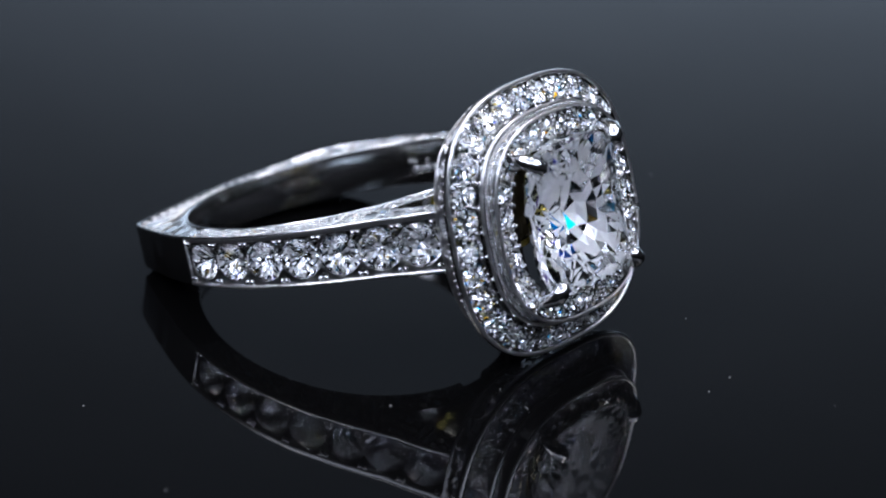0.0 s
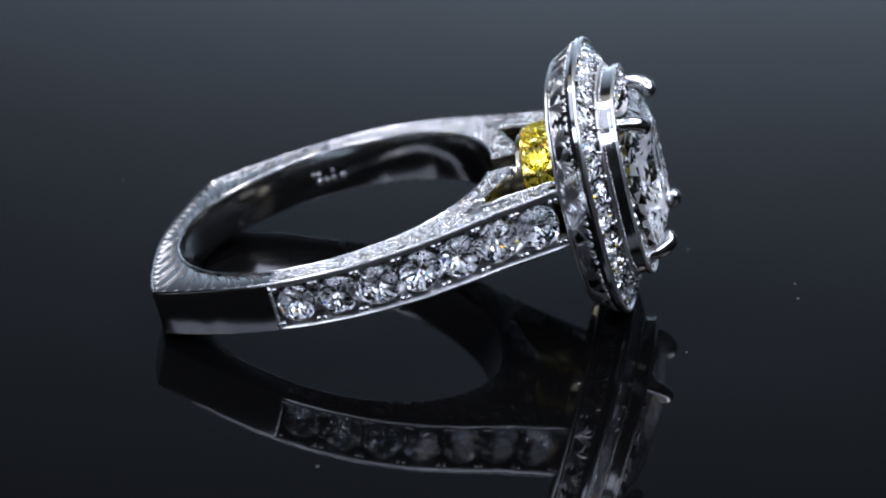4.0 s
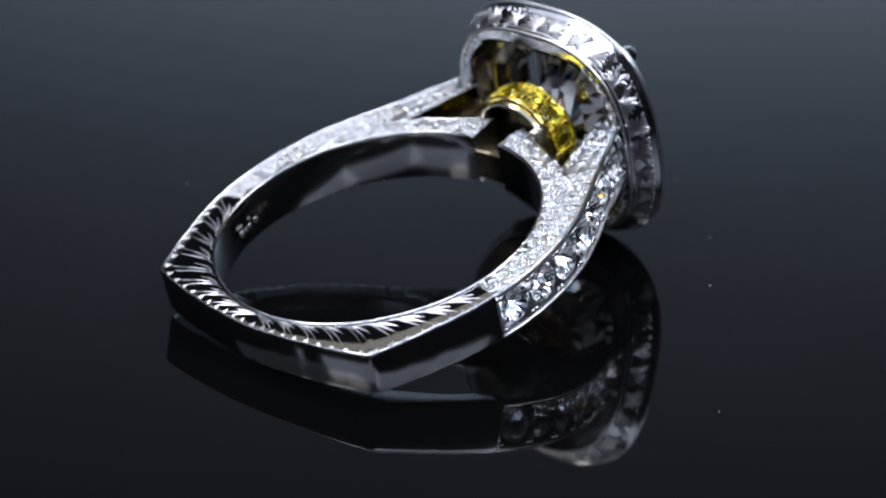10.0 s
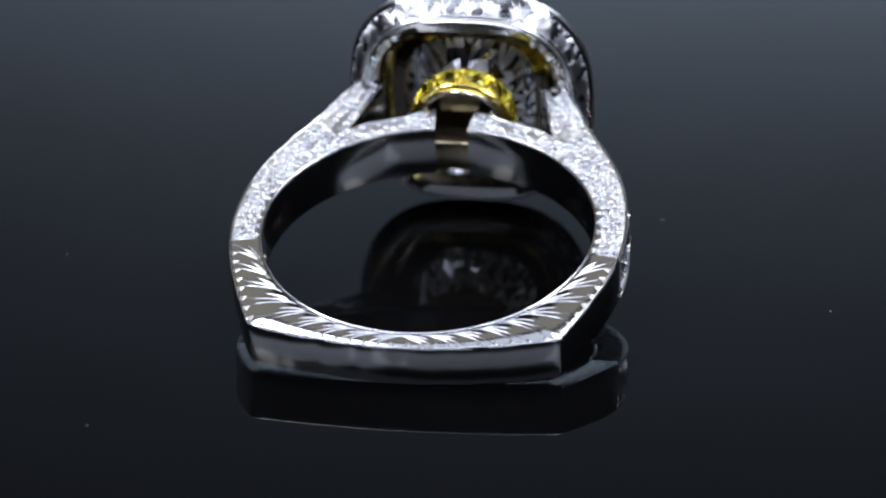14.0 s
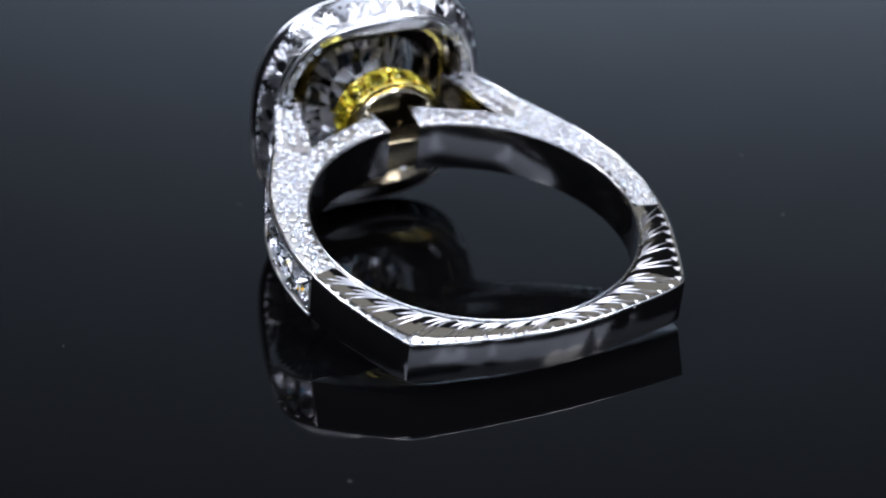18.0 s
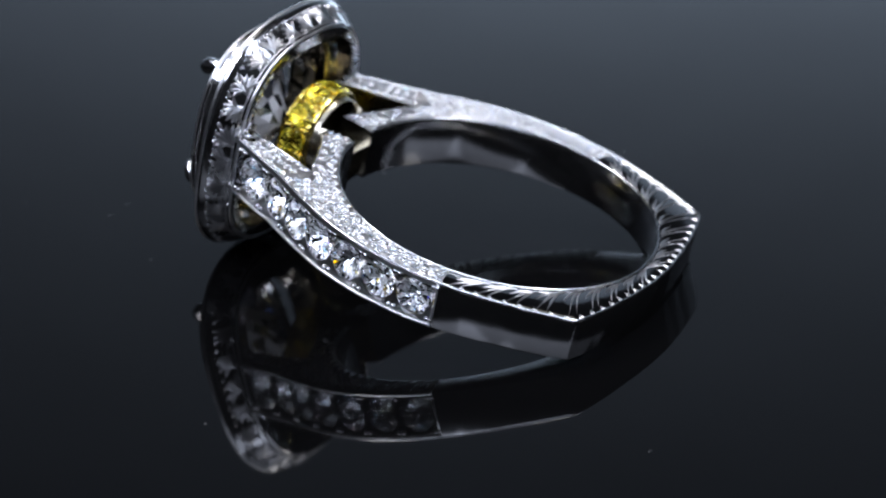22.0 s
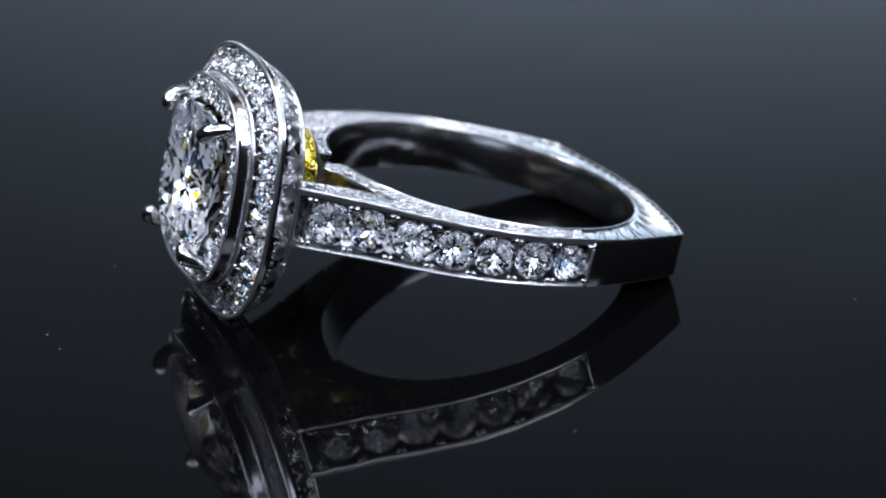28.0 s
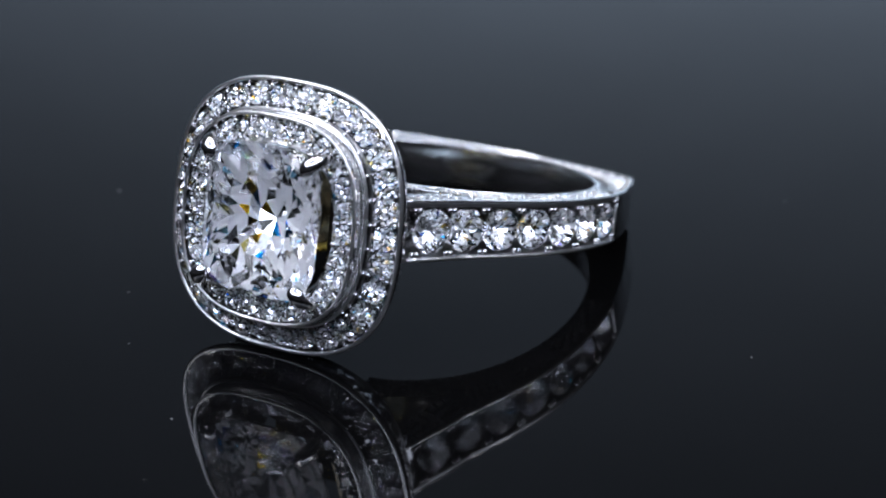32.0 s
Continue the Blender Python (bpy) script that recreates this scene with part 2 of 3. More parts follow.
turntable = tagged(new("turntable"), "glossy black acrylic display turntable with a few dust specks", "turntable")
part("platter", mesh("platter", *disc(0.11, -0.012, 0.0, 0.0012), ACRYLIC, unit=1.0), turntable, "polished black acrylic disc")
part("pedestal", mesh("pedestal", *disc(0.07, -0.05, -0.012, 0.002), CLOTH, unit=1.0), turntable, "matt black round pedestal")
rng = random.Random(7)
SPECKS = [(13.7, -6.2), (-16.3, -14.8), (-11.6, -23.4), (5.0, -16.0), (-1.5, -15.5), (-5.6, 22.5), (15.1, -13.2),
          (13.9, -14.7), (19.7, -16.5), (13.8, 14.2)]
for x, y in SPECKS:
    v, f = loft([[(rng.uniform(0.7, 1.3) * r * math.cos(a), rng.uniform(0.5, 1.3) * r * math.sin(a), h) for a in
                  [k * math.pi / 3 for k in range(6)]] for r, h in ((0.6, 0.0), (1.0, 0.25), (0.5, 0.6))], False, True)
    s = rng.uniform(0.035, 0.07)
    part("dust_speck", mesh("dust_speck", v, f, DUST, True, unit=s * 0.001), turntable, "",
         Matrix.Translation((x * 0.001, y * 0.001, 0.0)) @ Matrix.Rotation(rng.uniform(0, 6), 4, "Z"))

# ---- the ring ----
ring = tagged(new("diamond_ring"), "white gold diamond ring lying on its side on black acrylic", "ring")
LIE = pose(0, -1.33 * MM, 4.73 * MM, 0, -TILT, 0)
HEAD = LIE @ pose(0, -0.19 * MM, 0.04 * MM, 0, 0, -0.8)
CENTRE, INNER = -4.4, 9.3
OUTER = [(0, 10.65), (12, 10.75), (23, 11.1), (33, 11.75), (42.2, 12.52), (50, 11.95), (59, 11.48), (69, 11.25), (79, 11.13),
         (89.5, 11.13), (98, 11.18), (112, 11.45), (127, 11.95), (136, 12.45), (143, 13.03), (148, 13.85), (153, 14.7), (156, 15.5)]


def table(rows, a):
    for (a0, r0), (a1, r1) in zip(rows, rows[1:]):
        if a <= a1:
            return r0 + (r1 - r0) * (a - a0) / (a1 - a0)
    return rows[-1][1]


def polar(a, r):
    """A place in the band's plane: a degrees from the sole, towards +y."""
    return CENTRE - r * math.cos(radians(a)), r * math.sin(radians(a))


def top(x):
    return 1.24 + 0.025 * (x + 14)


def half(x):
    """Half the band's width, which grows towards the head."""
    return 1.2 + 0.012 * (x + 14)


def level(x, f):
    """A height between the band's lower side (-1) and its upper side (1)."""
    return (top(x) if f > 0 else half(x)) * f


def strip(pairs, low=-1.0, high=1.0, caps=True):
    """A solid from pairs of inner and outer places; low and high in half widths."""
    rows = []
    for p, q in pairs:
        rows.append([(*p, level(p[0], low)), (*q, level(q[0], low)), (*q, level(q[0], high)), (*p, level(p[0], high))])
    return loft(rows, False, caps)


def flip(item):
    v, f = item
    return [(x, -y, z) for x, y, z in v], f


CHANNEL_FROM, CHANNEL_TO = 79.0, 152.0
GROOVE = 1.3
stops = [i * 1.5 for i in range(-94, 95)] + [-42.2, 42.2, -78.9, 78.9, -79.1, 79.1]
stops = sorted(a for a in stops if abs(abs(a) - 42.2) > 1.2 or abs(a) == 42.2)
pairs = []
for a in stops:
    r = table(OUTER, abs(a)) - (GROOVE if abs(a) > CHANNEL_FROM else 0)
    pairs.append((polar(a, INNER), polar(a, r)))
shank = part("shank", rounded(bevelled(mesh("shank", *strip(pairs), BAND_GOLD), 0.1, joined=True), 18), ring, "polished white gold square-bottomed band", LIE)


def satin_sides(me):
    """The band's flat sides are satin where small stones are set in them."""
    me.materials.append(BRIGHT_CUT)
    for poly in me.polygons:
        if abs(poly.normal.z) > 0.7 and poly.center.x > -1.8 * MM:
            poly.material_index = 1
    return me


satin_sides(shank.data)
# the ground of the engraving is polished; its darker base colour paints in a dim reflection
shank.data.materials.append(POLISHED_GOLD)
for poly in shank.data.polygons:
    if poly.normal.z > 0.9 and poly.material_index == 0:
        poly.material_index = 2


def shaded_inside(me):
    """The outer arms' walls towards the collar take a dark colour that paints in their shade."""
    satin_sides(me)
    me.materials.append(SHADED_GOLD)
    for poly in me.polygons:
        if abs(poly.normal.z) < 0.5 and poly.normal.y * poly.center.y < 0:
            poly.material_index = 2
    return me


# shoulders: each side splits in an inner arm along the finger hole and an outer arm to the halo
for side in (1, -1):
    arm = []
    for a in (139, 141, 142, *range(144, 175, 2)):
        outer = table([(140, 11.3), (146, 10.95), (156, 10.8), (164, 10.85), (170, 11.2), (175, 11.6)], a)
        arm.append((polar(a, INNER + (0.012 if a < 141 else 0.0)), polar(a, outer)))
    arm = [((p[0], p[1]), (q[0], q[1])) for p, q in arm]
    item = strip(arm)
    part("inner_arm", satin_sides(rounded(bevelled(mesh("inner_arm", *(item if side > 0 else flip(item)), BAND_GOLD), 0.06, joined=True), 18)), shank)
    shoulder = []
    for i in range(12):
        f = i / 11
        a = 138 + 18 * f
        q = polar(a, table(OUTER, a) - GROOVE)
        p = (3.4 + 6.4 * f, 6.4 - 1.72 * f)
        shoulder.append((p, q))
    item = strip(shoulder)
    part("outer_arm", shaded_inside(rounded(bevelled(mesh("outer_arm", *(item if side > 0 else flip(item)), BAND_GOLD), 0.05), 18)), shank)
    for low, high in ((0.85, 1.0), (-1.0, -0.82)):
        rail = []
        for i in range(40):
            a = CHANNEL_FROM + (156 - CHANNEL_FROM) * i / 39
            rail.append((polar(a, table(OUTER, a) - GROOVE - 0.02), polar(a, table(OUTER, a))))
        item = strip(rail, low, high)
        ridge = [(*polar(a, table(OUTER, a) - 0.02), -0.93) for a in [CHANNEL_FROM + (155 - CHANNEL_FROM) * i / 39 for i in range(40)]]
        if low < 0:
            ridge = [(x, side * y, level(x, z)) for x, y, z in ridge]
            part("border", mesh("border", *tube(ridge, 0.1, False), SATIN_GOLD, True), shank, "bright edge along the lower rail")
            x, y = polar(CHANNEL_FROM + 0.3, table(OUTER, CHANNEL_FROM) - 0.04)
            part("border", mesh("border", *tube([(x, side * y, level(x, k)) for k in (-0.93, -0.3, 0.3, 0.93)], 0.08, False), SATIN_GOLD, True), shank)
        part("channel_rail", rounded(bevelled(mesh("channel_rail", *(item if side > 0 else flip(item)), SATIN_GOLD), 0.05), 18), shank,
             "polished rail along the row of diamonds")

# the seven round diamonds in each channel
track = [polar(a / 4, table(OUTER, a / 4) - 0.22) for a in range(int(4 * CHANNEL_FROM), 4 * 156)]
run = [0.0]
for p, q in zip(track, track[1:]):
    run.append(run[-1] + math.dist(p, q))


def along(s):
    i = max(1, min(len(run) - 1, next((k for k, r in enumerate(run) if r >= s), len(run) - 1)))
    p, q = track[i - 1], track[i]
    f = (s - run[i - 1]) / (run[i] - run[i - 1])
    d = Vector((q[0] - p[0], q[1] - p[1])).normalized()
    return (p[0] + f * (q[0] - p[0]), p[1] + f * (q[1] - p[1])), (-d.y, d.x)


SPAN = run[-1] - 0.75
for side in (1, -1):
    for i in range(7):
        (x, y), (nx, ny) = along(0.15 + SPAN * (i + 0.5) / 7)
        out = (nx, ny, 0) if nx * 0 + ny > 0 else (-nx, -ny, 0)
        part("channel_diamond", ROUND[i % 4], shank, "round brilliant-cut diamond set in the channel",
             facing((x, side * y, (top(x) - half(x)) / 2), (out[0], side * out[1], 0), 0.45 * (half(x) + top(x)) * 0.85, i * 0.7))
    for i in range(8):
        (x, y), (nx, ny) = along(0.15 + SPAN * i / 7)
        s = 1 if ny > 0 else -1
        for z in (-0.74, 0.74):
            for d in (-0.16, 0.16):
                (x, y), _ = along(max(0.05, 0.15 + SPAN * i / 7 + d))
                part("bead", BEAD, shank, "", facing((x + s * nx * 0.12, side * (y + s * ny * 0.12), level(x, z)), (0, 0, 1), 0.17))

# ---- the head ----
N = 2.7
OY, OZ = 1.003, 1.0
outer_halo = part("outer_halo", rounded(bevelled(mesh("outer_halo", *loft([
    cushion(a * OY, a * OZ, n, 120, x) for x, a, n in
    ((9.45, 5.6, 3.8), (9.4, 6.36, N), (9.58, 6.55, N), (10.85, 7.3, N), (11.0, 7.42, N), (11.3, 7.38, N), (11.3, 7.24, N), (10.85, 7.18, N), (11.58, 5.95, N), (11.62, 5.4, N), (11.2, 4.9, N))]),
    BAND_GOLD), 0.02, 50, 1)), ring, "cushion-shaped outer halo with an engraved wall", HEAD)
inner_halo = part("inner_halo", rounded(mesh("inner_halo", *loft([
    cushion(a, a * 1.01, N, 120, x) for x, a in
    ((11.6, 5.6), (12.0, 5.64), (12.04, 5.55), (12.62, 5.5), (12.66, 5.6), (12.86, 5.6), (12.88, 5.47), (12.5, 5.42), (12.5, 4.0), (12.42, 3.9), (11.6, 3.95))]),
    BAND_GOLD)), ring, "raised inner halo with polished step", HEAD @ Matrix.Translation((0.08 * MM, 0, 0)))
part("halo_rim", mesh("halo_rim", *tube(cushion(7.34 * OY, 7.34 * OZ, N, 140, 11.26), 0.12), SATIN_GOLD, True), outer_halo, "bright polished rim")
part("halo_rim", mesh("halo_rim", *tube(cushion(5.54, 5.54 * 1.01, N, 130, 12.88), 0.09), SATIN_GOLD, True), inner_halo, "bright polished rim")
part("halo_rim", mesh("halo_rim", *tube(cushion(5.74, 5.74 * 1.01, N, 130, 12.02), 0.085), SATIN_GOLD, True), inner_halo)
part("halo_rim", mesh("halo_rim", *tube(cushion(6.48 * OY, 6.48 * OZ, N, 140, 9.5), 0.09), SATIN_GOLD, True), outer_halo)
part("halo_rim", mesh("halo_rim", *tube(cushion(6.62 * OY, 6.62 * OZ, N, 140, 9.72), 0.05), SATIN_GOLD, True), outer_halo)
for count, ay, az, x, slope, size, owner in ((30, 6.58, 6.52, 11.5, (0.85, 0.53), 0.725, outer_halo), (26, 4.83, 4.88, 12.72, (1.0, 0.06), 0.6, inner_halo)):
    spots = cushion(ay, az, N, count, x)
    gaps = cushion(ay, az, N, count, x, 0.5)
    near, far = cushion(ay + size, az + size, N, count, x, 0.5), cushion(ay - size, az - size, N, count, x, 0.5)
    for i in range(count):
        p, a, b = spots[i], spots[i - 1], spots[(i + 1) % count]
        t = Vector((0, b[1] - a[1], b[2] - a[2])).normalized()
        out = Vector((slope[0], t.z * slope[1], -t.y * slope[1]))
        part("halo_diamond", SMALL_ROUND[i % 4], owner, "", facing(Vector(p) + out.normalized() * 0.12 * size, out, size, i * 0.4))
        for q, k in ((near[i], 0.62), (near[i], 0.9), (far[i], 0.62), (far[i], 0.9)):
            g = gaps[i]
            w = Vector(g).lerp(Vector(q), k)
            w.x += -(slope[1] / slope[0]) * (math.hypot(w.y, w.z) - math.hypot(g[1], g[2])) + 0.1
            part("bead", BEAD, owner, "", facing(w, (1, 0, 0), 0.13))

# the gallery wall's shade is put into its dark base colour
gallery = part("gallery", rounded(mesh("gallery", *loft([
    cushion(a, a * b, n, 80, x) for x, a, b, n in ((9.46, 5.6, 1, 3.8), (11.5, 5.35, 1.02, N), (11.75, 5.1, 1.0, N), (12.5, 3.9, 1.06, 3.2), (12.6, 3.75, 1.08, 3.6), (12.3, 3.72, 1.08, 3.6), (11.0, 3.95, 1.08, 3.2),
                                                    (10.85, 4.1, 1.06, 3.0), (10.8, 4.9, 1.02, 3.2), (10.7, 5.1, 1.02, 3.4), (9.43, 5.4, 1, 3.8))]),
    SHADED_GOLD)), ring, "gold gallery wall inside the head, shade painted into its colour", HEAD)
part("gallery_rim", rounded(mesh("gallery_rim", *loft([cushion(a, a * 1.02, 3.4, 80, x) for x, a in ((10.72, 5.05), (10.62, 5.02), (10.62, 4.82), (10.76, 4.78))]), YELLOW_GOLD)), gallery, "thin yellow gold ledge")
COLLAR_Z, OVAL = 0.66, 0.92    # the collar is an oval, wider than tall
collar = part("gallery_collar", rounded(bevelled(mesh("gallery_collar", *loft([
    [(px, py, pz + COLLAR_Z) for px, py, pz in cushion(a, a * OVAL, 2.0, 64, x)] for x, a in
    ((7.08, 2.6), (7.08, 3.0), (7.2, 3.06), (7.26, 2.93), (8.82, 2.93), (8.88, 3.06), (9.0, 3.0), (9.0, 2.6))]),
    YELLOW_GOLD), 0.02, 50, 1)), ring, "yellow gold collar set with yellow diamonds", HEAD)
# inner faces of the collar: shade painted in with the dark gold
collar.data.materials.append(SHADED_GOLD)
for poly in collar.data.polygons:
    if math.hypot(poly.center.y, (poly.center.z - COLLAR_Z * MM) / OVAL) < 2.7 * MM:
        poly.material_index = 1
for i in range(11):
    a, b = 2 * math.pi * (i + 0.25) / 11, 2 * math.pi * (i + 0.75) / 11
    part("yellow_diamond", YELLOW_ROUND[i % 3], collar, "", facing((8.04, 3.02 * math.cos(a), 3.02 * OVAL * math.sin(a) + COLLAR_Z), (0, math.cos(a), math.sin(a) / OVAL), 0.77, i))
    for d in (-0.66, -0.4, 0.4, 0.66):
        part("bead", YELLOW_BEAD, collar, "", facing((8.04 + d, 3.04 * math.cos(b), 3.04 * OVAL * math.sin(b) + COLLAR_Z), (1, 0, 0), 0.12))
part("collar_core", rounded(mesh("collar_core", *loft([[(px, py, pz + COLLAR_Z) for px, py, pz in cushion(a, a * OVAL, 2.0, 48, x)] for x, a in
     ((8.9, 2.58), (7.9, 2.58), (7.75, 2.4), (7.68, 1.2), (7.66, 0.1))], False, True), DULL_GOLD)), collar, "dull gold inside of the collar")
part("collar_base", rounded(bevelled(mesh("collar_base", *loft([[(px, py, pz + COLLAR_Z) for px, py, pz in cushion(a, a * OVAL, 2.0, 64, x)] for x, a in
     ((6.75, 2.5), (6.75, 2.66), (7.07, 2.74), (7.07, 2.5))]), FOOT_GOLD), 0.04, 50, 1)), collar, "pale gold ring under the collar")
# the collar stands on two pale feet; a low bridge joins the ends of the inner arms
for start in (-62, 142):
    rows = []
    for k in range(13):
        a = radians(start + 100 * k / 12)
        rows.append([(x, r * math.cos(a), r * OVAL * math.sin(a) + COLLAR_Z) for x, r in ((6.4, 2.15), (6.4, 2.5), (6.6, 2.6), (7.1, 2.62), (7.1, 2.15))])
    part("collar_foot", rounded(bevelled(mesh("collar_foot", *loft(rows, False, True), FOOT_GOLD), 0.05)), ring, "pale gold foot between arm and collar", HEAD)
bridge = []
for a in range(170, 191, 2):
    bridge.append([(*polar(a, 9.42), -1.15), (*polar(a, 11.1), -1.15), (*polar(a, 11.1), 0.72), (*polar(a, 9.42), 0.72)])
part("bridge", rounded(bevelled(mesh("bridge", *loft(bridge, False, True), DULL_GOLD), 0.06)), shank, "dull gold bridge between the inner arms")


def centre_stone():
    """A cushion-cut stone: table, crown, girdle and a deep back of crossing facets, tip at the back."""
    rows = [(14.2, 2.2, 2.5, 3.4, 16, 0), (13.92, 2.9, 3.3, 3.8, 16, 0.5), (13.42, 3.66, 4.1, 4.4, 32, 0.02), (13.3, 3.66, 4.1, 4.4, 32, 0.02),
            (12.9, 3.45, 3.88, 4.2, 44, 0.5), (12.45, 3.0, 3.4, 3.6, 42, 0.3), (12.0, 2.5, 2.85, 3.2, 34, 0.5), (11.6, 2.05, 2.3, 2.9, 26, 0.2), (11.15, 1.5, 1.7, 2.6, 18, 0.2), (10.7, 0.95, 1.05, 2.2, 10, 0.5)]
    rings, v, f = [], [], []
    for x, ay, az, n, count, turn in rows:
        rings.append(list(range(len(v), len(v) + count)))
        v += cushion(ay, az, n, count, x, turn)
    facet = random.Random(5)
    for ring_of in rings[4:]:
        for i in ring_of:
            x, y, z = v[i]
            k = facet.uniform(0.96, 1.04)
            v[i] = (x + facet.uniform(-0.11, 0.11), y * k, z * k)
    a, b, c, d = rings[:4]
    f.append(tuple(a))
    for i in range(16):
        j = (i + 1) % 16
        f += [(a[i], b[i], a[j]), (b[i], a[i], c[2 * i]), (b[i - 1], a[i], c[2 * i]), (b[i], c[2 * i], c[2 * i + 1]), (b[i], c[2 * i + 1], c[(2 * i + 2) % 32])]
    for outer, inner in zip(rings[3:], rings[4:]):
        f += stitch(v, inner, outer, angle_x)
    for i in range(32):
        j = (i + 1) % 32
        f.append((c[i], d[i], d[j], c[j]))
    v.append((10.4, 0.05, -0.04))
    for i in range(len(rings[-1])):
        f.append((rings[-1][i - 1], rings[-1][i], len(v) - 1))
    me = mesh("centre_diamond", v, f, CENTRE_DIAMOND)
    for m in (PAVILION, SATIN_PAVILION, CENTRE_PAVILION, *FIRE):
        me.materials.append(m)
    for poly in me.polygons:
        if poly.center.x < 13.28 * MM:
            k = facet.random()
            poly.material_index = 1 if k < 0.27 else 2 if k < 0.48 else 3 if k < 0.85 else facet.randint(4, len(CLEAR_BACK))
    return me


centre_diamond = part("centre_diamond", centre_stone(), ring, "large cushion-cut diamond", HEAD @ Matrix.Translation((0.17 * MM, 0, 0)))


def prong(sy, sz):
    """A claw that rises beside the stone's corner and bends over its edge."""
    path = [(11.6, 3.6, 3.88, 0.4), (12.8, 3.58, 3.88, 0.42), (13.4, 3.56, 3.84, 0.45), (13.84, 3.46, 3.72, 0.5), (14.1, 3.24, 3.49, 0.56), (14.16, 3.02, 3.26, 0.5), (14.12, 2.86, 3.1, 0.34), (14.08, 2.78, 3.02, 0.12)]
    rows = []
    for i, (x, y, z, r) in enumerate(path):
        p, q = Vector(path[max(0, i - 1)][:3]), Vector(path[min(len(path) - 1, i + 1)][:3])
        t = (q - p).normalized()
        u = t.cross(Vector((0, 1, -1))).normalized()
        w = t.cross(u)
        rows.append([tuple(c * s for c, s in zip(Vector((x, y, z)) + 0.88 * r * (math.cos(k * math.pi / 5) * u + math.sin(k * math.pi / 5) * w), (1, sy, sz))) for k in range(10)])
    return mesh("prong", *loft(rows, False, True), WHITE_GOLD, True)


for sy in (1, -1):
    for sz in (1, -1):
        part("prong", prong(sy, sz), ring, "polished claw holding the large diamond", HEAD @ Matrix.Translation((0.12 * MM, 0, 0)))

# ---- small stones and engraving on the band's sides ----
rng = random.Random(3)
PAVE_STONE, PAVE_BEAD = 0.25, 0.06


def arm_edge(a):
    return table([(140, 11.3), (146, 10.95), (156, 10.8), (164, 10.85), (170, 11.2), (175, 11.6)], a)


def outer_arm(f, k):
    """A place on the outer arm: f along it, k from its inner to its outer edge."""
    a = 138 + 18 * f
    q = polar(a, table(OUTER, a))
    p = (3.4 + 6.4 * f, 6.4 - 1.72 * f)
    return p[0] + k * (q[0] - p[0]), p[1] + k * (q[1] - p[1])


def pave(spots, owner):
    """Stones and their grains on the band's upper side, each a piece of its own."""
    for i, (x, y) in enumerate(spots):
        z = level(x, 1)
        lean = (rng.uniform(-0.16, 0.16), rng.uniform(-0.16, 0.16), 1)
        part("pave_diamond", SMALL_ROUND[i % 4], owner, "", facing((x, y, z + 0.05), lean, PAVE_STONE * rng.uniform(0.95, 1.05), rng.uniform(0, 6), 0.8))
        for d in (0.6, 3.7):
            part("bead", GRAIN, owner, "", facing((x + PAVE_STONE * 1.05 * math.cos(d + i), y + PAVE_STONE * 1.05 * math.sin(d + i), z + 0.06), (0, 0, 1), PAVE_BEAD))


def pave_below(spots, owner):
    """The same stones on the side that lies on the table, in one piece."""
    bm = bmesh.new()
    for i, (x, y) in enumerate(spots):
        last = len(bm.verts)
        bm.from_mesh(SMALL_ROUND[i % 4])
        bm.verts.ensure_lookup_table()
        bmesh.ops.transform(bm, matrix=facing((x, y, level(x, -1) - 0.05), (0.1, 0.05, -1), PAVE_STONE, i * 0.7, 0.8), verts=bm.verts[last:])
    me = bpy.data.meshes.new("pave_diamonds")
    bm.to_mesh(me)
    bm.free()
    for m in SMALL_ROUND[0].materials:
        me.materials.append(m)
    tagged(part("pave_diamonds", me, owner), kind="stuff")


for up in (1, -1):
    for side in (1, -1):
        spots = []
        a, odd = 80.5, 0
        while a < 173:
            lo = INNER + 0.4
            hi = (table(OUTER, a) - 0.42) if a < 142 else arm_edge(a) - 0.36
            count = max(2, int(round((hi - lo) / 0.5)) + 1)
            for k in range(count - odd % 2):
                r = lo + (hi - lo) * (k + 0.5 * (odd % 2)) / (count - 1)
                x, y = polar(a, r)
                spots.append((x, side * y))
            a += math.degrees(0.45 / (0.5 * (lo + hi)))
            odd += 1
        for i in range(16):
            across = 5 if i < 5 else 4 if i < 9 else 3 if i < 13 else 2
            for k in range(across - i % 2):
                x, y = outer_arm(0.24 + 0.046 * i, 0.16 + 0.7 * (k + 0.5 * (i % 2)) / (across - 1))
                spots.append((x, side * y))
        clear = []
        for p in spots:
            if all(math.dist(p, q) > 0.42 for q in clear):
                clear.append(p)
        if up > 0:
            pave(clear, shank)
        else:
            pave_below(clear, shank)


under = cushion(6.06 * OY, 6.06 * OZ, N, 64, 9.43)
for i, (x, y, z) in enumerate(under):
    if abs(y) > 4.2:
        part("pave_diamond", SMALL_ROUND[i % 4], outer_halo, "", facing((x - 0.05, y, z), (-1, rng.uniform(-0.1, 0.1), rng.uniform(-0.1, 0.1)), 0.29, i, 0.8))


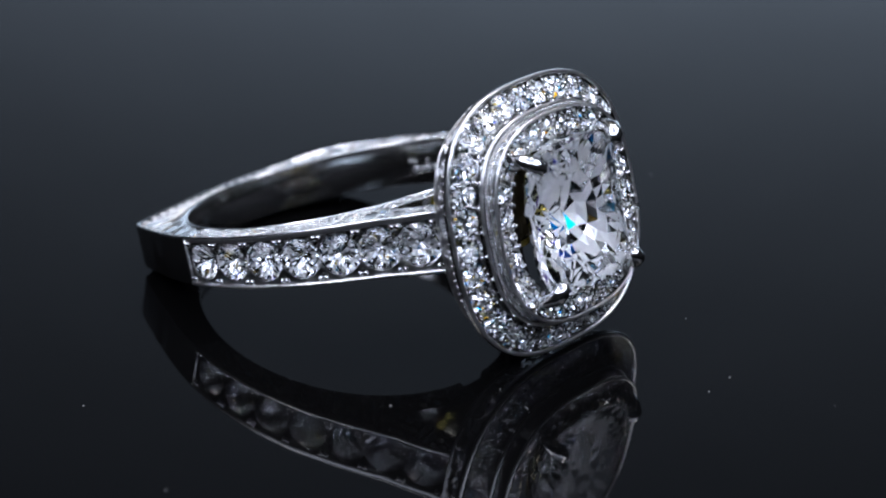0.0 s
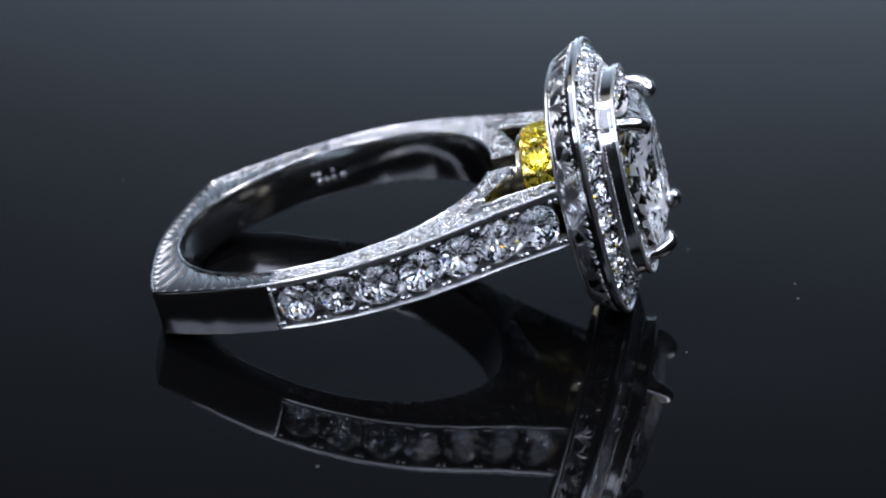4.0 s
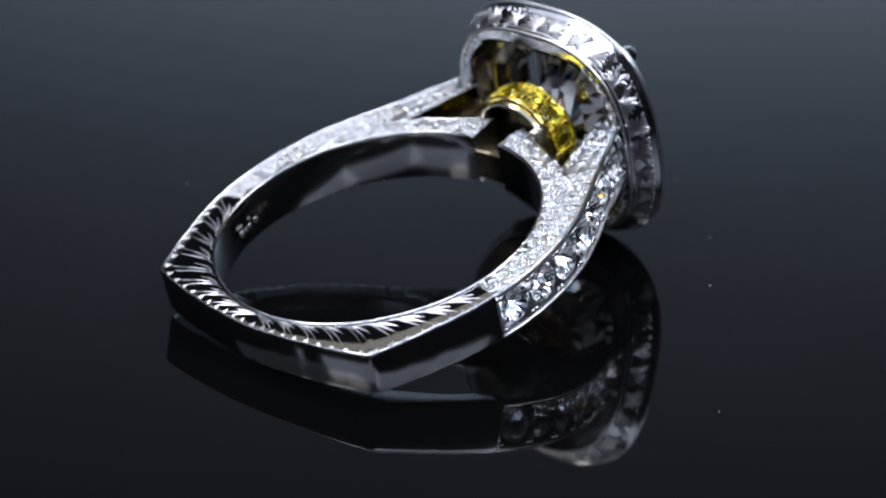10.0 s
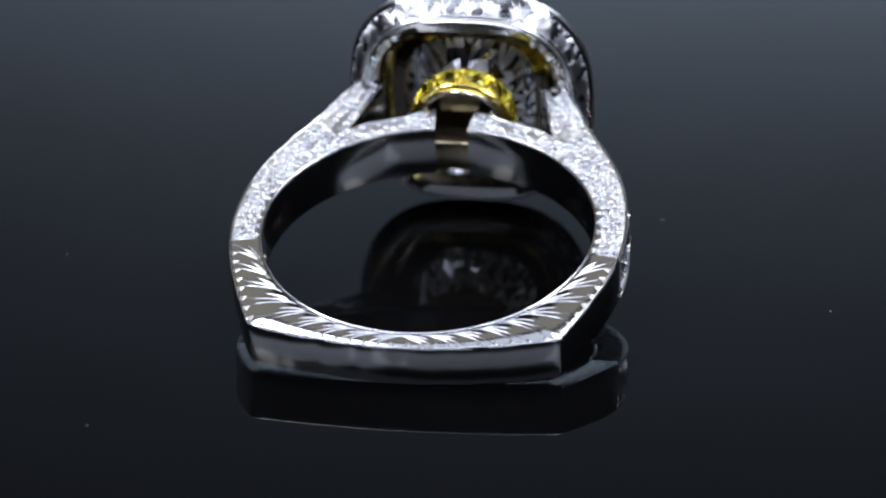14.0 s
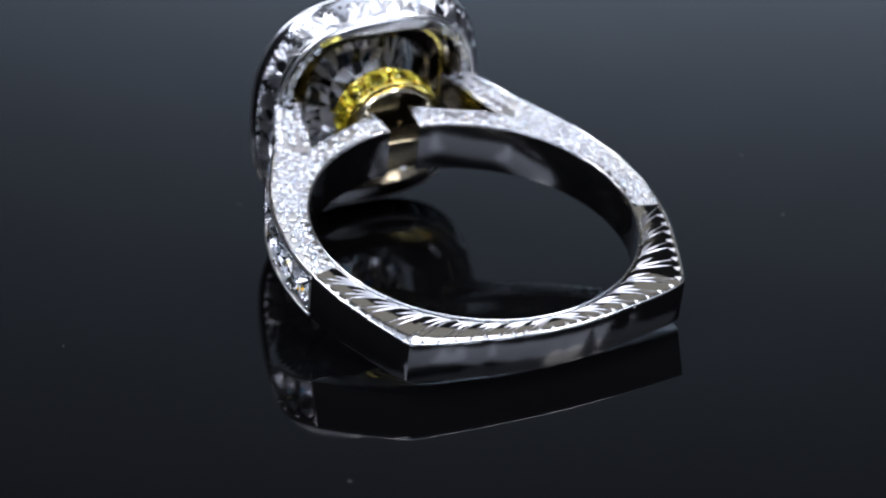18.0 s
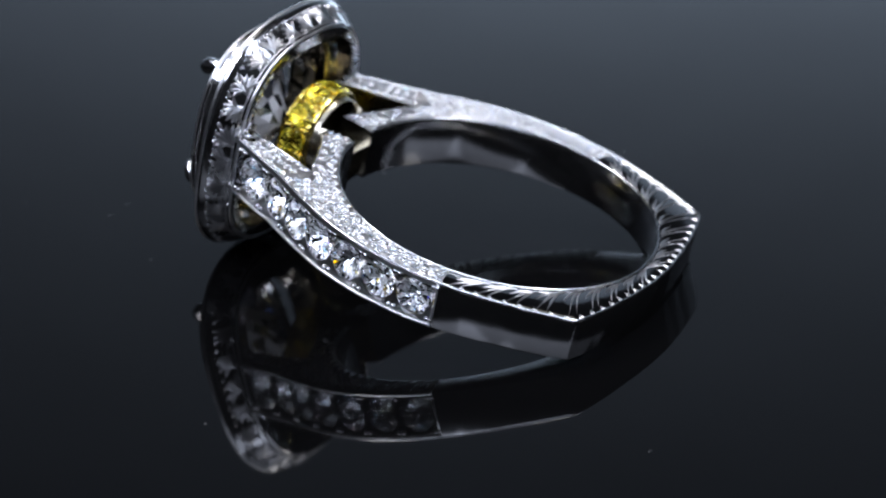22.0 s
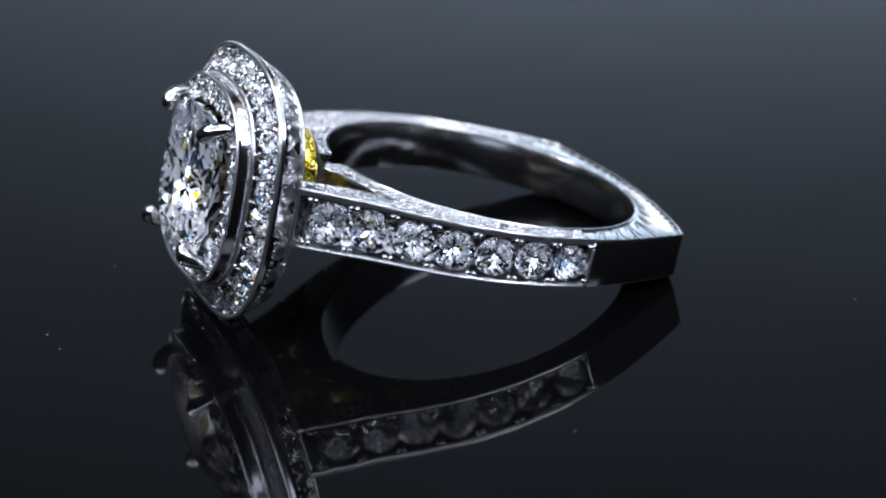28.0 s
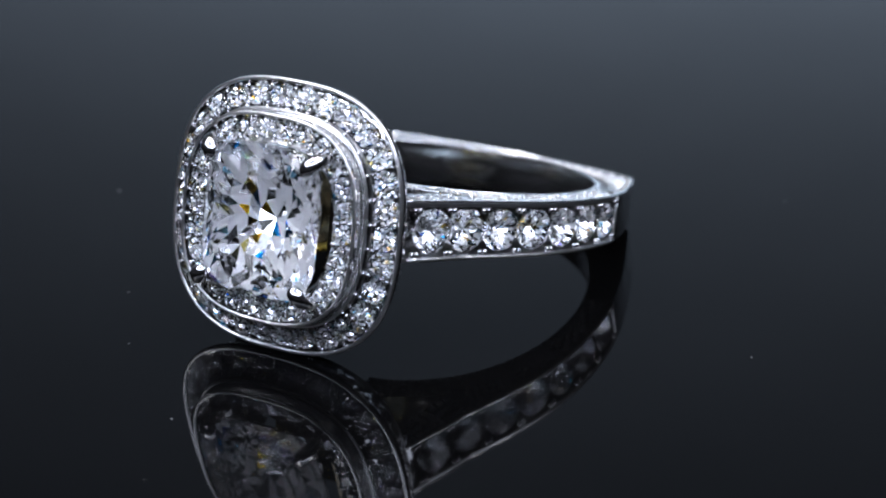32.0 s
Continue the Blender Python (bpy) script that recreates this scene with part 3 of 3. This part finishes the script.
def blades(name, place, fans, lift):
    """A cut leaf: blades with raised spines from one stem; place(u, v, h) maps them on their surface."""
    n, v, f = 9, [], []
    for u0, v0, u1, v1, bend, width in fans:
        base = len(v)
        d = Vector((u1 - u0, v1 - v0))
        side = Vector((-d.y, d.x)).normalized()
        for i in range(n + 1):
            t = i / n
            c = Vector((u0, v0)) + d * t + side * bend * math.sin(math.pi * t)
            w = width * math.sin(math.pi * (0.08 + 0.92 * t)) ** 0.8
            for k, h in ((-1, 0.0), (0, lift), (1, 0.0)):
                q = c + side * k * w
                v.append(place(q.x, q.y, h * (1 if 0 < i < n else 0.1)))
        for i in range(n):
            a = base + 3 * i
            f += [(a, a + 1, a + 4, a + 3), (a + 1, a + 2, a + 5, a + 4)]
    return mesh(name, v, f, BRIGHT_CUT)


for side in (1, -1):
    for i in range(9):
        a0 = 4.5 + 8.3 * i

        def on_band(u, v, h):
            """u: degrees onwards from the leaf's stem; v: from the inner border (0) to the outer (1)."""
            a = a0 + u
            lo, hi = INNER + 0.2, table(OUTER, min(a, 78)) - 0.22
            x, y = polar(a, lo + (hi - lo) * v)
            return x, side * y, level(x, 1) + 0.012 + h

        deep = table(OUTER, a0 + 4) - INNER - 0.42
        fans = [(-6.4, 0.02, 6.2, 0.97, -0.24, 0.07), (-4.2, 0.06, 2.9, 0.86, -0.1, 0.085), (-3.2, 0.06, 3.9, 0.64, -0.08, 0.1), (-2.6, 0.05, 4.6, 0.38, -0.06, 0.09)]
        fans = [(u0, v0, u1, v1, bend, 1.02 * width / deep) for u0, v0, u1, v1, bend, width in fans]
        # degrees and fractions differ in scale: the width is given in fractions, so stretch it over the degrees
        part("engraved_leaf", blades("engraved_leaf", lambda u, v, h: on_band(u * 5.5, v, h),
                                     [(u0 / 5.5, v0, u1 / 5.5, v1, bend, width) for u0, v0, u1, v1, bend, width in fans], 0.04), shank)
        for d in (-2.0, 2.1):
            a = a0 + d
            if abs(a - 42.2) < 1.5:
                continue
            r = table(OUTER, a) - 0.2
            tri = [(*polar(a - 1.3, r), 0.0), (*polar(a + 0.9, r), 0.0), (*polar(a, r - 0.4), 0.0), (*polar(a, r - 0.12), 0.07)]
            tri = [(x, side * y, level(x, 1) + 0.005 + z) for x, y, z in tri]
            part("cut_notch", mesh("cut_notch", tri, [(0, 1, 3), (1, 2, 3), (2, 0, 3), (0, 1, 2)], BRIGHT_CUT), shank)

# raised borders along the band's upper side
edge = [a for a in range(-138, 139, 3)]
edge = sorted(set([a for a in edge if abs(abs(a) - 42.2) > 1.6] + [42.2, -42.2]))


def rim(points, radius, label=""):
    return part("border", mesh("border", *tube([(x, y, level(x, 1) + 0.03) for x, y in points], radius, False), WHITE_GOLD, True), shank, label)


arm_border = [outer_arm(f / 12, 0.98) for f in range(1, 13)]
rim([(x, -y) for x, y in arm_border[::-1]] + [polar(a, table(OUTER, abs(a)) - 0.09) for a in edge] + arm_border, 0.085, "bright raised border of the band")
rim([polar(a, INNER + 0.09) for a in range(-173, 174, 2)], 0.08, "bright raised border of the finger hole")
for side in (1, -1):
    rim([(x, side * y) for x, y in [outer_arm(f / 12, 0.06) for f in range(4, 13)]], 0.08)
    rim([(x, side * y) for x, y in [polar(a, arm_edge(a) - 0.08) for a in range(149, 174, 2)]], 0.08)

# worn marks stamped inside the finger hole
for a, z, size in ((72.4, -0.3, 0.24), (75.2, -0.28, 0.16), (77.6, -0.26, 0.17), (81.4, -0.24, 0.2), (70.6, 0.24, 0.15), (72.6, 0.2, 0.14), (78.0, 0.22, 0.12)):
    x, y = polar(a, INNER - 0.01)
    part("stamp", GRAIN, shank, "small stamped mark, worn", facing((x, y, z), (CENTRE - x, -y, 0), size, 0.0, 0.4))

# the halo's engraved wall: leaves, and a row of tiny grains along its edge
WALL_COUNT = 240
wall_low, wall_high = cushion(6.55 * OY, 6.55 * OZ, N, WALL_COUNT, 9.58), cushion(7.3 * OY, 7.3 * OZ, N, WALL_COUNT, 10.85)


def on_wall(s, k, h):
    i = int(math.floor(s)) % WALL_COUNT
    j, f = (i + 1) % WALL_COUNT, s - math.floor(s)
    lo, hi = Vector(wall_low[i]).lerp(Vector(wall_low[j]), f), Vector(wall_high[i]).lerp(Vector(wall_high[j]), f)
    out = Vector((-0.35, lo.y, lo.z)).normalized()
    return tuple(lo.lerp(hi, k) + out * (h + 0.012))


STEP = 47.0 / WALL_COUNT
rng = random.Random(21)
for quarter in range(4):
    for i in range(-3, 4):
        s0 = (quarter * 60 + i * 8.6) % WALL_COUNT
        turn = 0.62 * (1 if i % 2 else -1) * (1 if i >= 0 else -1) + rng.uniform(-0.15, 0.15)

        def wall_leaf(u, v, h):
            c, s = math.cos(turn), math.sin(turn)
            return on_wall(s0 + 1.15 * (u * s + v * c) / STEP, 0.46 + (u * c - v * s) / 1.45, h)

        fans = [(-0.66, 0.0, 0.62, 0.0, 0.08, 0.17)]
        size = rng.uniform(0.8, 1.15)
        for k, (reach, spread, width) in enumerate(((0.56, 0.34, 0.15), (0.36, 0.66, 0.15), (0.08, 0.9, 0.14), (-0.26, 0.95, 0.11))):
            for way in (1, -0.9):
                if rng.random() < 0.82:
                    fans.append((-0.62 + 0.1 * k, 0.03 * way, reach * rng.uniform(0.8, 1.1), spread * way * size * rng.uniform(0.85, 1.15), -0.08 * way, width * rng.uniform(0.8, 1.3)))
        part("engraved_leaf", blades("engraved_leaf", wall_leaf, fans, 0.06), outer_halo)
for i in range(0, WALL_COUNT, 3):
    s0, k0 = i + rng.uniform(-0.4, 0.4), rng.uniform(0.66, 0.74)
    tri = [on_wall(s0 - 0.9, 0.86, 0.0), on_wall(s0 + 0.9, 0.86, 0.0), on_wall(s0, k0, 0.0), on_wall(s0, 0.8, 0.1)]
    part("cut_notch", mesh("cut_notch", tri, [(0, 1, 3), (1, 2, 3), (2, 0, 3), (0, 1, 2)], BRIGHT_CUT), outer_halo)


def grains(name, spots, size, owner):
    v, f, sphere = [], [], BEAD.vertices
    for p in spots:
        base = len(v)
        v += [(p[0] + size * q.co.x, p[1] + size * q.co.y, p[2] + size * q.co.z) for q in sphere]
        f += [tuple(base + i for i in poly.vertices) for poly in BEAD.polygons]
    tagged(part(name, mesh(name, v, f, WHITE_GOLD, True), owner), kind="stuff")


grains("milgrain", [on_wall(i * 2.0, 0.88, 0.0) for i in range(120)], 0.065, outer_halo)
grains("milgrain", cushion(5.62, 5.62 * 1.01, N, 170, 12.2), 0.055, inner_halo)


def motions():
    rows = [(i * 0.5, pose(0, 0, 0, 0, 0, START + TURN * i * 0.5)) for i in range(65)]
    walk(ring, rows)
    walk(turntable, [(t, pose(0, 0, 0, 0, 0, TURN * t)) for t, m in rows])


motions()
